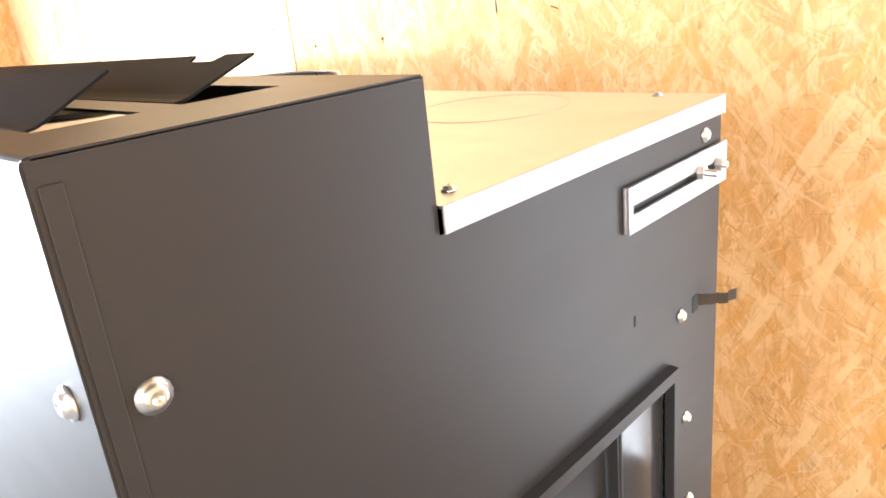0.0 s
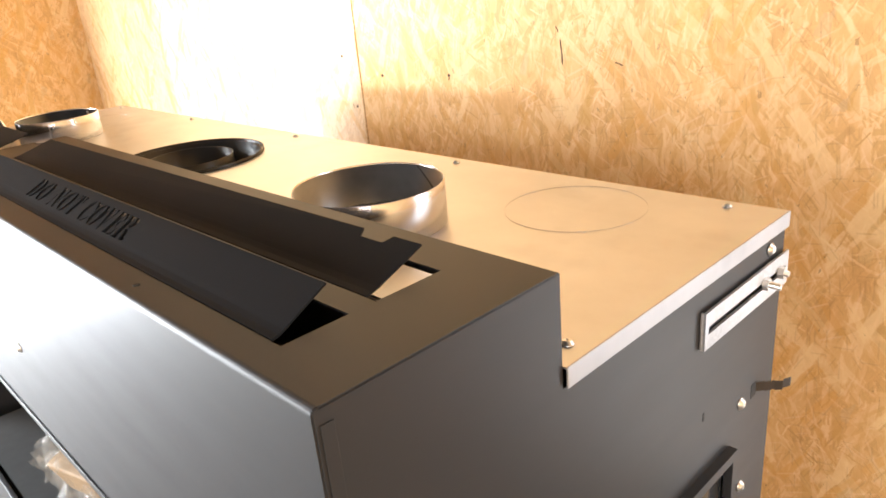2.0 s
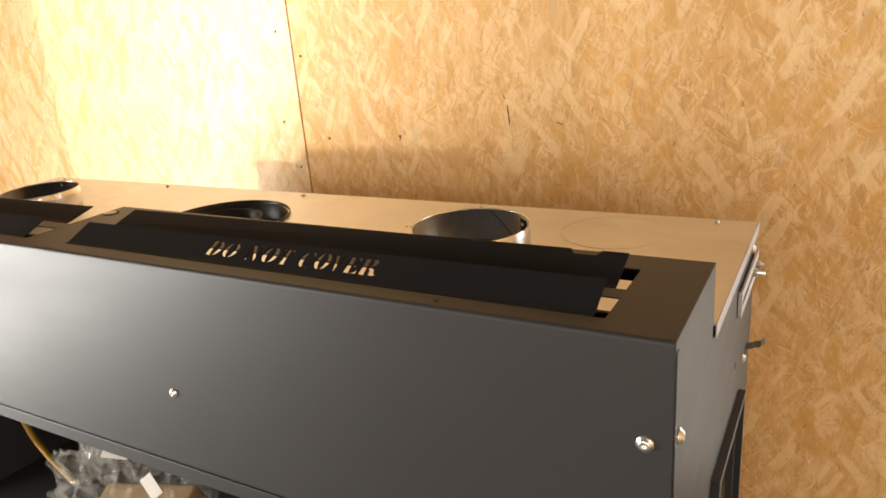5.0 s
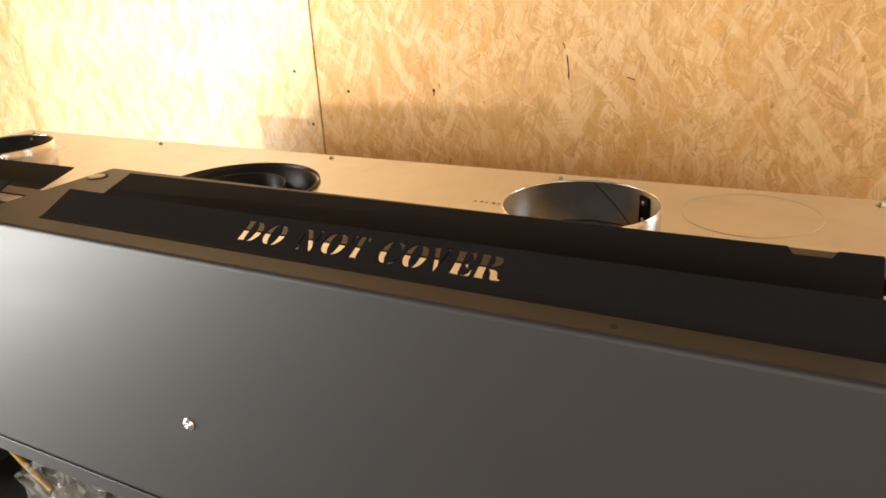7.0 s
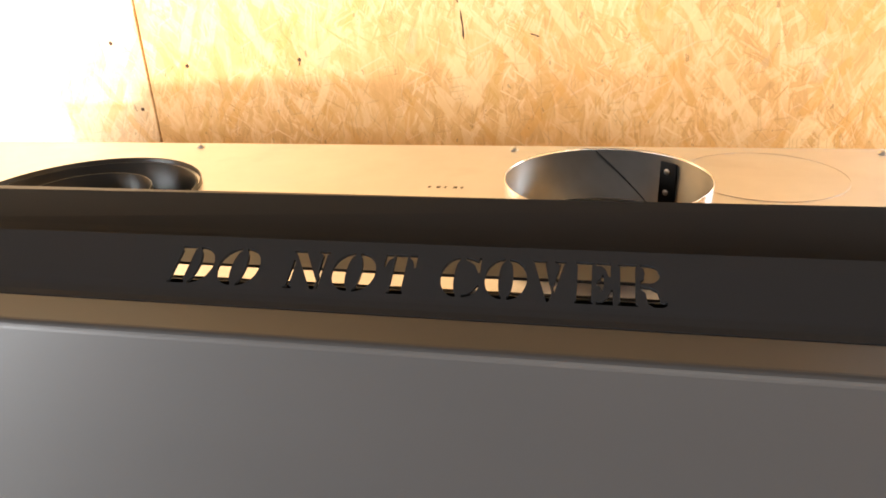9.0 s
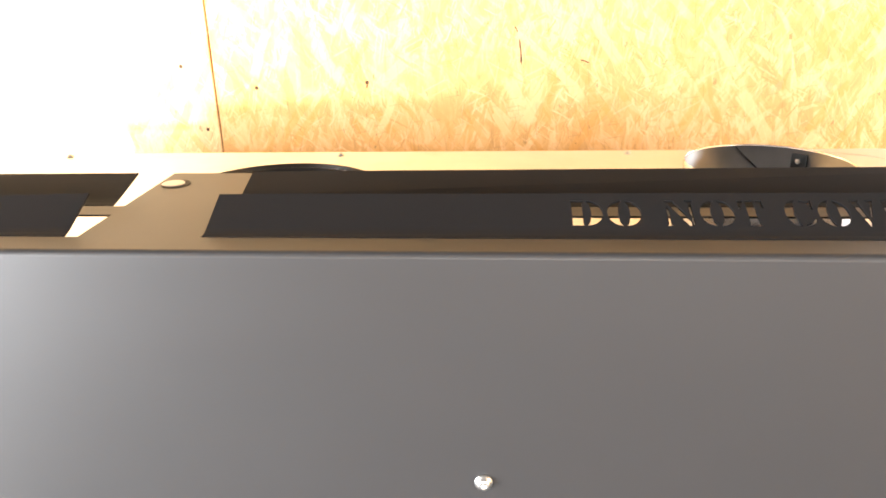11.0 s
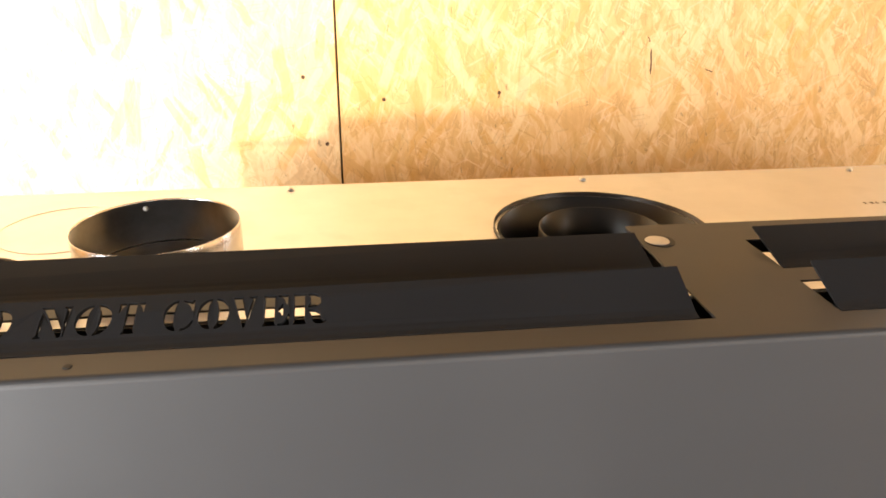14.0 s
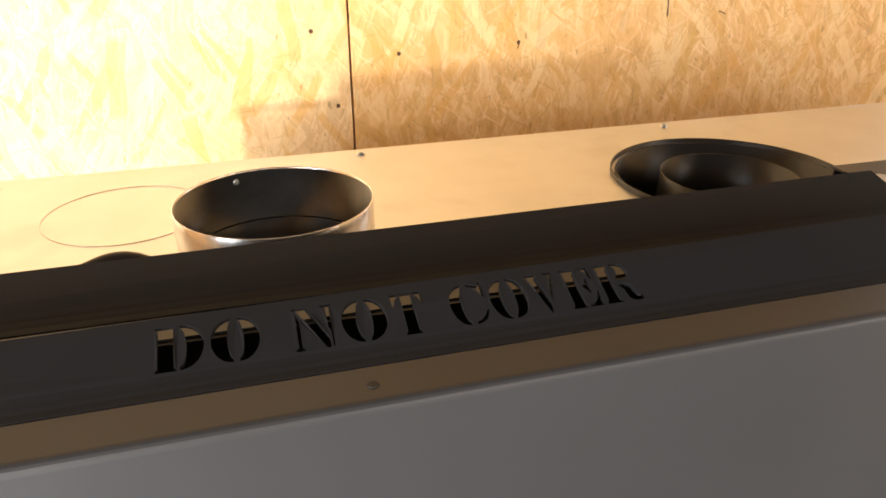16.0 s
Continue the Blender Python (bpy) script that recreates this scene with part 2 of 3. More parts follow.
ZINC_TAB = galvanised("zinc_bracket", 0.50, 0.50, 260.0)
CHROME = plain("bright_zinc_screw", (0.80, 0.80, 0.80), 0.32, 1.0, 0.05)
BLACK = plain("black_enamel", (0.008, 0.008, 0.009), 0.34, 0.0)
RIM = plain("worn_black_rim", (0.045, 0.035, 0.028), 0.45, 0.0)
# near black: walls' own colour, also painted shade in ducts, holes and dimples
BLACK_AND_SHADE = plain("black_and_shade", (0.012, 0.012, 0.012), 0.7)
CONCRETE = plain("grey_concrete", (0.27, 0.266, 0.26), 0.85, 0.0, 0.2, 6.0)
CEILING = plain("dark_roof_sheeting", (0.075, 0.072, 0.070), 0.8, 0.0, 0.1, 3.0)
GAP = plain("seam_shadow_wood", (0.10, 0.055, 0.025), 0.9)
PLASTER = plain("grey_render", (0.52, 0.51, 0.50), 0.85, 0.0, 0.1, 8.0)
KNOT = plain("dark_bark", (0.10, 0.045, 0.02), 0.8)


GLASSY = plain("dark_glass", (0.045, 0.048, 0.055), 0.12, 0.0, 0.05)
CARD = plain("brown_cardboard", (0.30, 0.19, 0.09), 0.75, 0.0, 0.2)
PAPER = plain("white_label_paper", (0.78, 0.77, 0.75), 0.6, 0.0, 0.05)
YELLOW = plain("yellow_hose", (0.30, 0.165, 0.010), 0.45, 0.0, 0.1)
film = Nodes("clear_film")
PLASTIC = film.done(Base_Color=(0.62, 0.61, 0.58, 1), Roughness=0.10, Alpha=film.scale(film.noise(film.coords(), 14.0, 4.0), 0.02, 0.25), Normal=film.bump(film.noise(film.coords(), 45.0, 4.0), 0.5, 0.004))


# ---- building helpers ----
def part(name, bm, material, parent=None, label="", smooth=False):
    me = bpy.data.meshes.new(name)
    bmesh.ops.recalc_face_normals(bm, faces=bm.faces)
    bm.to_mesh(me)
    bm.free()
    me.materials.append(material)
    if smooth:
        for p in me.polygons:
            p.use_smooth = True
    ob = new(name, me)
    ob.parent = parent
    return tagged(ob, label)


def empty(name, label, category, group="", kind=""):
    return tagged(new(name), label, category, group, kind)


def add_box(bm, lo, hi, bevel=0.0, segments=2):
    lo, hi = Vector(lo), Vector(hi)
    made = bmesh.ops.create_cube(bm, size=1.0, matrix=Matrix.LocRotScale((lo + hi) / 2, None, hi - lo))
    if bevel:
        edges = {e for v in made["verts"] for e in v.link_edges}
        bmesh.ops.bevel(bm, geom=list(edges), offset=bevel, segments=segments, affect="EDGES", profile=0.5)
    return bm


def box(lo, hi, bevel=0.0, segments=2):
    return add_box(bmesh.new(), lo, hi, bevel, segments)


def sheet(us, vs, open_cells, place, thickness):
    """A sheet of metal laid out on a grid, with some cells cut out; place turns (u, v, w) into a point."""
    bm = bmesh.new()
    verts = {}

    def at(i, j, k):
        if (i, j, k) not in verts:
            verts[i, j, k] = bm.verts.new(place(us[i], vs[j], -thickness * k))
        return verts[i, j, k]

    full = {(i, j) for i in range(len(us) - 1) for j in range(len(vs) - 1)} - set(open_cells)
    for i, j in full:
        ring = [(i, j), (i + 1, j), (i + 1, j + 1), (i, j + 1)]
        bm.faces.new([at(a, b, 0) for a, b in ring])
        bm.faces.new([at(a, b, 1) for a, b in reversed(ring)])
        for (a, b), (c, d), side in ((ring[0], ring[1], (i, j - 1)), (ring[1], ring[2], (i + 1, j)), (ring[2], ring[3], (i, j + 1)), (ring[3], ring[0], (i - 1, j))):
            if side not in full:
                bm.faces.new([at(a, b, 0), at(a, b, 1), at(c, d, 1), at(c, d, 0)])
    return bm


def extrude_profile(points, x0, x1, steps=1):
    """A closed outline of (y, z) points drawn out along x."""
    bm = bmesh.new()
    rows = [[bm.verts.new((x0 + (x1 - x0) * s / steps, y, z)) for y, z in points] for s in range(steps + 1)]
    for a, b in zip(rows, rows[1:]):
        for i in range(len(points)):
            j = (i + 1) % len(points)
            bm.faces.new((a[i], a[j], b[j], b[i]))
    bm.faces.new(rows[0])
    bm.faces.new(rows[-1][::-1])
    return bm


def thick_line(points, thickness):
    """The outline of a bent sheet: its upper line and, offset downwards, its lower one."""
    pts = [Vector(p) for p in points]
    low = []
    for i, p in enumerate(pts):
        d = (pts[min(i + 1, len(pts) - 1)] - pts[max(i - 1, 0)]).normalized()
        low.append(p + Vector((d.y, -d.x)) * thickness)
    return [tuple(p) for p in pts] + [tuple(p) for p in reversed(low)]


def lathe(profile, centre, segments=64):
    """A turned shape about a vertical axis: a closed outline of (radius, z)."""
    bm = bmesh.new()
    rings = []
    for r, z in profile:
        rings.append([bm.verts.new((centre[0] + r * math.cos(2 * math.pi * k / segments), centre[1] + r * math.sin(2 * math.pi * k / segments), z)) for k in range(segments)])
    for a, b in zip(rings, rings[1:] + rings[:1]):
        for k in range(segments):
            m = (k + 1) % segments
            bm.faces.new((a[k], a[m], b[m], b[k]))
    return bm


def screw_mesh(r, h):
    """A domed screw head with a flange and a cross slot, pointing up z."""
    bm = bmesh.new()
    profile = [(0.0, h * 0.72), (r * 0.22, h * 0.75), (r * 0.25, h), (r * 0.5, h * 0.95), (r * 0.72, h * 0.72), (r * 0.8, h * 0.32), (r, h * 0.26), (r, 0.0)]
    seg = 14
    rings = [[bm.verts.new((q * math.cos(2 * math.pi * k / seg), q * math.sin(2 * math.pi * k / seg), z)) for k in range(seg)] for q, z in profile[1:]]
    top = bm.verts.new((0, 0, profile[0][1]))
    for k in range(seg):
        m = (k + 1) % seg
        bm.faces.new((top, rings[0][k], rings[0][m]))
        for a, b in zip(rings, rings[1:]):
            bm.faces.new((a[k], b[k], b[m], a[m]))
    me = bpy.data.meshes.new("screw")
    bm.to_mesh(me)
    bm.free()
    me.materials.append(CHROME)
    for p in me.polygons:
        p.use_smooth = True
    return me


SCREW_SMALL, SCREW_BIG, SCREW_FRONT, SCREW_TINY = screw_mesh(0.0048, 0.0032), screw_mesh(0.0075, 0.0045), screw_mesh(0.0062, 0.0042), screw_mesh(0.0026, 0.0016)


def screw(me, at, facing, parent, name="screw"):
    ob = new(name, me)
    ob.matrix_world = Matrix.Translation(at) @ Vector(facing).to_track_quat("Z", "Y").to_matrix().to_4x4()
    ob.parent = parent
    return ob


# ---- the room ----
X_LEFT, X_RIGHT, Y_FRONT, CEIL = -2.60, 1.45, -3.4, 2.6
SLOPE = 0.033


def wall_y(x):
    return 0.890 + SLOPE * (x + 1.14)


def board(name, x0, x1, material, label, z0=0.0):
    bm = bmesh.new()
    t = 0.018
    lo = [bm.verts.new((x, wall_y(x) + d, z0)) for x, d in ((x0, 0), (x1, 0), (x1, t), (x0, t))]
    hi = [bm.verts.new((v.co.x, v.co.y, CEIL)) for v in lo]
    bm.faces.new(lo[::-1]), bm.faces.new(hi)
    for i in range(4):
        j = (i + 1) % 4
        bm.faces.new((lo[i], lo[j], hi[j], hi[i]))
    bmesh.ops.bevel(bm, geom=[e for e in bm.edges if abs(e.verts[0].co.z - e.verts[1].co.z) > 1], offset=0.0012, segments=1, affect="EDGES")
    return part(name, bm, material, None, label)


SEAM = -1.087
BACK_DOOR = (0.29, 0.83, 2.0)
wall = tagged(part("wall_north", sheet([X_LEFT - 0.1, BACK_DOOR[0], BACK_DOOR[1], X_RIGHT + 0.1], [0.0, BACK_DOOR[2], CEIL], [(1, 0)], lambda u, v, w: (u, 0.99 - w, v), 0.1), GAP), "timber wall behind the strand boards", "wall", kind="structure")
for x0, x1, mat, z0 in ((SEAM + 0.0016, BACK_DOOR[0], OSB_RIGHT, 0.0), (BACK_DOOR[0] + 0.003, BACK_DOOR[1] - 0.003, OSB_RIGHT, BACK_DOOR[2]), (BACK_DOOR[1], X_RIGHT, OSB_RIGHT, 0.0), (X_LEFT, SEAM - 0.0016, OSB_LEFT, 0.0)):
    board("panel", x0, x1, mat, "tan strand board sheet with visible wood flakes", z0).parent = wall
DOOR, LINTEL = (-2.45, 0.02), 2.0
west = sheet([Y_FRONT, DOOR[0], DOOR[1], 0.985], [0.0, LINTEL, CEIL], [(1, 0)], lambda u, v, w: (X_LEFT + w, u, v), 0.1)
tagged(part("wall_west", west, OSB_SIDE), "tan strand board side wall with a wide doorway", "wall", kind="structure")
# unseen strips, wider towards the south, added to soften the sun patch's right edge
curtain = empty("sun_fade_strips", "unseen grey strips added in the wide doorway to fade the sunlight's edge", "curtain")
part("rail", box((X_LEFT - 0.105, DOOR[0], LINTEL - 0.03), (X_LEFT - 0.088, -1.40, LINTEL - 0.002), 0.003), PLASTER, curtain)
for k in range(17):
    y, wide = -1.43 - 0.06 * k, 0.006 + 0.054 * k / 16
    part("strip", box((X_LEFT - 0.098, y - wide / 2, 0.004), (X_LEFT - 0.095, y + wide / 2, LINTEL - 0.03)), PLASTER, curtain)
# the opening is added only to hold the eastern fill lamp
tagged(part("wall_east", sheet([Y_FRONT, -2.35, -1.25, 0.985], [0.0, 0.8, 1.9, CEIL], [(1, 1)], lambda u, v, w: (X_RIGHT - w, u, v), 0.1), OSB_SIDE), "tan strand board side wall with an unseen opening added for fill light", "wall", kind="structure")
tagged(part("wall_south", sheet([X_LEFT - 0.1, -1.0, 0.6, X_RIGHT + 0.1], [0.0, 0.75, 1.95, CEIL], [(1, 1)], lambda u, v, w: (u, Y_FRONT + w, v), 0.1), OSB_RIGHT), "tan strand board wall", "wall", kind="structure")
tagged(part("floor", box((X_LEFT - 0.1, Y_FRONT - 0.1, -0.1), (X_RIGHT + 0.1, 1.09, 0.0)), CONCRETE), "grey concrete workshop floor", "floor", kind="structure")
tagged(part("ceiling", box((X_LEFT - 0.1, Y_FRONT - 0.1, CEIL), (X_RIGHT + 0.1, 1.09, CEIL + 0.1)), CEILING), "dark sheet ceiling", "ceiling", kind="structure")
tagged(part("ground", box((-40, -40, -0.4), (40, 40, -0.12)), CONCRETE), "grey yard outside the doorway", "ground", kind="structure")

# ---- the heater ----
XL, XP, SKEW = -1.615, -1.527, 0.018
TOP, PLATE, DEPTH, BACK = 1.0, 0.934, 0.18, 0.53
heater = empty("fireplace_heater", "wide anthracite steel fireplace heater with galvanised top and air collars", "fireplace")

# hood: top with four slots, front with a rounded top edge, two cheeks
SLOTS_R, SLOTS_L = (-0.772, -0.062), (-1.545, -0.854)
us = [XL, *SLOTS_L, *SLOTS_R, 0.0]
vs = [0.004, 0.025, 0.070, 0.0895, 0.1425, DEPTH]
hood = part("hood_top", sheet(us, vs, [(1, 1), (1, 3), (1, 4), (3, 1), (3, 3)], lambda u, v, w: (u, v, TOP + w), 0.0016), PAINT, heater, "dark brown-grey painted hood top with long slots")
arc = [(0.004 - 0.004 * math.sin(a), TOP - 0.004 + 0.004 * math.cos(a)) for a in np.linspace(0, math.pi / 2, 6)]
front_line = list(reversed(arc + [(0.0, 0.730), (0.0, 0.7235), (0.0015, 0.722), (0.013, 0.722)]))
front = part("front_panel", extrude_profile(thick_line(front_line, 0.0016), XL, -0.0006), PAINT, heater, "anthracite front panel of the hood")


BLADE_LINE = [(0.000, 0.0003), (0.004, 0.0009), (0.008, 0.0022), (0.0125, 0.0042), (0.0385, 0.0152)]


def blade(x0, x1, y0, lift0, lift1, notch=None, depth=0.0385):
    """A bent deflector blade; lift: how far its free edge stands up at either end. notch: a shallow dip in the free edge."""
    xs = [x0] + ([notch[0] - 0.004, notch[0], notch[1], notch[1] + 0.004] if notch else []) + [x1]
    bm = bmesh.new()
    rows = []
    for i, x in enumerate(xs):
        lift = lift0 + (lift1 - lift0) * (x - x0) / (x1 - x0)
        line = [(y0 + a * depth / 0.0385, TOP + 0.0003 + (b - 0.0003) * lift / 0.0152) for a, b in BLADE_LINE]
        if notch and i in (2, 3):
            (ya, za), (yb, zb) = line[-2], line[-1]
            line[-1] = (yb + (ya - yb) * 0.22, zb + (za - zb) * 0.22)
        rows.append([bm.verts.new((x, y, z)) for y, z in thick_line(line, 0.0013)])
    for a, b in zip(rows, rows[1:]):
        for i in range(len(a)):
            j = (i + 1) % len(a)
            bm.faces.new((a[i], a[j], b[j], b[i]))
    bm.faces.new(rows[0])
    bm.faces.new(rows[-1][::-1])
    return bm


def as_mesh(ob):
    return bpy.data.meshes.new_from_object(ob.evaluated_get(bpy.context.evaluated_depsgraph_get()))


# the words as seen along the blade: letter, start and end as shares of the whole width
WORDS = (("D", 0.000, 0.089), ("O", 0.100, 0.192), ("N", 0.255, 0.335), ("O", 0.349, 0.441), ("T", 0.455, 0.520), ("C", 0.573, 0.652), ("O", 0.660, 0.742), ("V", 0.750, 0.815), ("E", 0.832, 0.902), ("R", 0.911, 1.000))


def crescent(cx, rx, hollow, turn, gap=0.06):
    """One half of a round stencil letter: fat in the middle, thin at its tips; turn is -1 for the left half, 1 for the right."""
    steps = np.linspace(-1, 1, 13) * math.pi / 2
    outer = [(cx + turn * (gap + (rx - gap) * math.cos(a)), 0.5 + 0.5 * math.sin(a)) for a in steps]
    inner = [(cx + turn * (gap + (rx - hollow - gap) * math.cos(a)), 0.5 + 0.42 * math.sin(a)) for a in steps[::-1]]
    return outer + inner


def stem(x0, x1, foot=0.05):
    """An upright stroke with small feet at both ends."""
    return [(x0 - foot, 0), (x1 + foot, 0), (x1 + foot, 0.04), (x1, 0.09), (x1, 0.91), (x1 + foot, 0.96), (x1 + foot, 1), (x0 - foot, 1), (x0 - foot, 0.96), (x0, 0.91), (x0, 0.09), (x0 - foot, 0.04)]


# the strokes of each fat stencil letter in a box of one by one
GLYPHS = {
    "D": [stem(0.05, 0.38), crescent(0.42, 0.58, 0.36, 1, 0.08)],
    "O": [crescent(0.5, 0.5, 0.33, -1), crescent(0.5, 0.5, 0.33, 1)],
    "N": [[(0.0, 1), (0.34, 1), (0.84, 0.22), (0.84, 0.0), (0.74, 0.0), (0.10, 0.93), (0.0, 0.96)], [(0.0, 0), (0.24, 0), (0.24, 0.05), (0.16, 0.09), (0.16, 0.66), (0.08, 0.78), (0.08, 0.09), (0.0, 0.05)], [(0.72, 1), (1, 1), (1, 0.95), (0.93, 0.91), (0.93, 0.02), (0.89, 0.02), (0.89, 0.36), (0.84, 0.44), (0.84, 0.91), (0.72, 0.95)]],
    "T": [[(0.24, 0), (0.76, 0), (0.76, 0.04), (0.69, 0.09), (0.69, 1), (0.31, 1), (0.31, 0.09), (0.24, 0.04)], [(0, 1), (0.25, 1), (0.25, 0.92), (0.12, 0.84), (0.05, 0.66), (0, 0.66)], [(1, 1), (1, 0.66), (0.95, 0.66), (0.88, 0.84), (0.75, 0.92), (0.75, 1)]],
    "C": [crescent(0.5, 0.5, 0.34, -1), [(0.58, 1), (0.72, 0.97), (0.90, 0.92), (0.92, 1), (0.97, 1), (0.97, 0.62), (0.92, 0.62), (0.82, 0.80), (0.70, 0.89), (0.58, 0.92)], [(0.58, 0), (0.78, 0.04), (0.92, 0.14), (1.0, 0.30), (0.95, 0.32), (0.84, 0.18), (0.72, 0.10), (0.58, 0.08)]],
    "V": [[(0.0, 1), (0.42, 1), (0.42, 0.96), (0.37, 0.92), (0.62, 0.22), (0.54, 0.0), (0.48, 0.0), (0.06, 0.92), (0.0, 0.96)], [(0.66, 1), (1, 1), (1, 0.96), (0.93, 0.92), (0.69, 0.24), (0.65, 0.36), (0.83, 0.91), (0.66, 0.96)]],
    "E": [stem(0.06, 0.44, 0.06), [(0.56, 1), (0.94, 1), (0.94, 0.66), (0.89, 0.66), (0.80, 0.84), (0.70, 0.92), (0.56, 0.92)], [(0.56, 0), (1, 0), (1, 0.36), (0.95, 0.36), (0.86, 0.17), (0.72, 0.08), (0.56, 0.08)], [(0.56, 0.46), (0.66, 0.42), (0.72, 0.32), (0.76, 0.32), (0.76, 0.70), (0.72, 0.70), (0.66, 0.60), (0.56, 0.55)]],
    "R": [stem(0.05, 0.36), [(0.46, 1), (0.66, 0.99), (0.80, 0.93), (0.86, 0.80), (0.84, 0.66), (0.74, 0.57), (0.60, 0.53), (0.46, 0.53), (0.46, 0.60), (0.53, 0.66), (0.55, 0.78), (0.53, 0.88), (0.46, 0.93)], [(0.46, 0.47), (0.66, 0.46), (0.80, 0.38), (0.86, 0.16), (0.93, 0.12), (1.0, 0.14), (1.0, 0.06), (0.90, 0.0), (0.72, 0.0), (0.60, 0.08), (0.56, 0.32), (0.46, 0.40)]],
}


def cut_letters(ob, x0, x1, y0):
    """Cuts DO NOT COVER through the sloping part of a blade, stroke by stroke, with bridges of metal between the strokes."""
    low, high = Vector((y0 + 0.0125, TOP + 0.0042)), Vector((y0 + 0.0385, TOP + 0.0152))
    along = (high - low).normalized()
    normal = Vector((-along.y, along.x))
    start, tall = low + along * -0.0005, 0.0228
    cutter = bmesh.new()
    for letter, f0, f1 in WORDS:
        xa, xb = x0 + (x1 - x0) * f0, x0 + (x1 - x0) * f1
        for stroke in GLYPHS[letter]:
            faces = []
            for d in (-0.006, 0.006):
                ps = [(xa + (xb - xa) * u, start + along * (w * tall) + normal * d) for u, w in stroke]
                faces.append([cutter.verts.new((x, p.x, p.y)) for x, p in ps])
            cutter.faces.new(faces[0]), cutter.faces.new(faces[1][::-1])
            for i in range(len(stroke)):
                j = (i + 1) % len(stroke)
                cutter.faces.new((faces[0][i], faces[1][i], faces[1][j], faces[0][j]))
    bmesh.ops.recalc_face_normals(cutter, faces=cutter.faces)
    tool = new("letters", bpy.data.meshes.new("letters"))
    cutter.to_mesh(tool.data)
    cutter.free()
    cut = ob.modifiers.new("cut", "BOOLEAN")
    cut.operation, cut.object, cut.solver = "DIFFERENCE", tool, "EXACT"
    done = as_mesh(ob)
    ob.modifiers.clear()
    ob.data = done
    bpy.data.objects.remove(tool)


for (x0, x1), (t0, t1), lifts, notch in ((SLOTS_R, (-0.534, -0.299), (0.0130, 0.0172), (-0.125, -0.102)), (SLOTS_L, (-1.305, -1.088), (0.0085, 0.0118), None)):
    lettered = part("deflector_blade", blade(x0 + 0.001, x1 - 0.010, 0.026, *((0.0170, 0.0190) if notch else (0.0115, 0.0175))), BLADE, hood, "black deflector blade with cut-out warning letters DO NOT COVER")
    cut_letters(lettered, t0, t1, 0.026)
    part("deflector_blade", blade(x0 + 0.001, x1 - 0.010, 0.0905, *lifts, notch, 0.047), BLADE, hood, "plain black deflector blade")

# cheeks and body
side = part("side_panel", sheet([0.0, 0.18, 0.23, 0.436, BACK], [0.0, 0.36, 0.714, 0.918, TOP - 0.001], [(2, 1), (1, 3), (2, 3), (3, 3)], lambda u, v, w: (w, u + 0.0012, v), 0.0018), PAINT, heater, "dark painted side panel of the heater")
part("side_panel", sheet([0.0, 0.18], [0.0, TOP - 0.001], [], lambda u, v, w: (XL - w, u + 0.0012, v), 0.0018), PAINT, heater)
part("side_panel", sheet([0.183, BACK - 0.02], [0.0, 0.918], [], lambda u, v, w: (XP - w, u, v), 0.0018), PAINT, heater)
part("back_panel", box((XP + 0.003, BACK - 0.024, 0.0), (-0.003, BACK - 0.021, 0.916)), ZINC, heater)

# galvanised top plate with folded lips
R_OUT = 0.112
FLUE, COL_R, COL_L = (-0.815, 0.335), (-0.321, 0.292), (-1.243, 0.287)


def plate_with_holes():
    bm = bmesh.new()
    lo, hi = (XP, 0.1805), (0.003, BACK + 0.003)
    rings = []
    for (cx, cy), r in ((FLUE, R_OUT - 0.004), (COL_R, 0.075), (COL_L, 0.070)):
        rings.append([bm.verts.new((cx + r * math.cos(2 * math.pi * k / 48), cy + r * math.sin(2 * math.pi * k / 48), PLATE)) for k in range(48)])
    corners = [bm.verts.new((x, y, PLATE)) for x, y in ((lo[0], lo[1]), (-0.004, lo[1]), (-0.004, 0.1824), (hi[0], 0.1824), (hi[0], hi[1]), (lo[0], hi[1] - SKEW))]
    edges = []
    for ring in rings + [corners]:
        edges += [bm.edges.new((a, b)) for a, b in zip(ring, ring[1:] + ring[:1])]
    bmesh.ops.triangle_fill(bm, use_beauty=True, use_dissolve=False, edges=edges)
    return bm


top_plate = part("top_plate", plate_with_holes(), ZINC, heater, "galvanised steel top plate")
top_plate.modifiers.new("thickness", "SOLIDIFY").thickness = 0.0015
part("plate_lip", box((0.0015, 0.1825, 0.9185), (0.0032, BACK + 0.003, PLATE + 0.0002), 0.0006), ZINC_LIP, top_plate)
lip = box((XP, BACK + 0.0015, 0.918), (0.003, BACK + 0.0032, PLATE + 0.0002), 0.0006)
for v in lip.verts:
    v.co.y += SKEW * v.co.x / -XP
part("plate_lip", lip, ZINC, top_plate)
for x in (-0.05, -0.414, -0.781, -1.143, -1.485):
    screw(SCREW_SMALL, (x, 0.516 + 0.013 * x, PLATE + 0.0004), (0, 0, 1), top_plate)
screw(SCREW_SMALL, (-0.015, 0.207, PLATE + 0.0004), (0, 0, 1), top_plate)

# collars and flue
def ring(r_in, r_out, z0, z1, c, material, name, parent, seg=72, label=""):
    return part(name, lathe([(r_out, z0), (r_out, z1), ((r_in + r_out) / 2, z1 + 0.0003), (r_in, z1), (r_in, z0)], c, seg), material, parent, label, True)


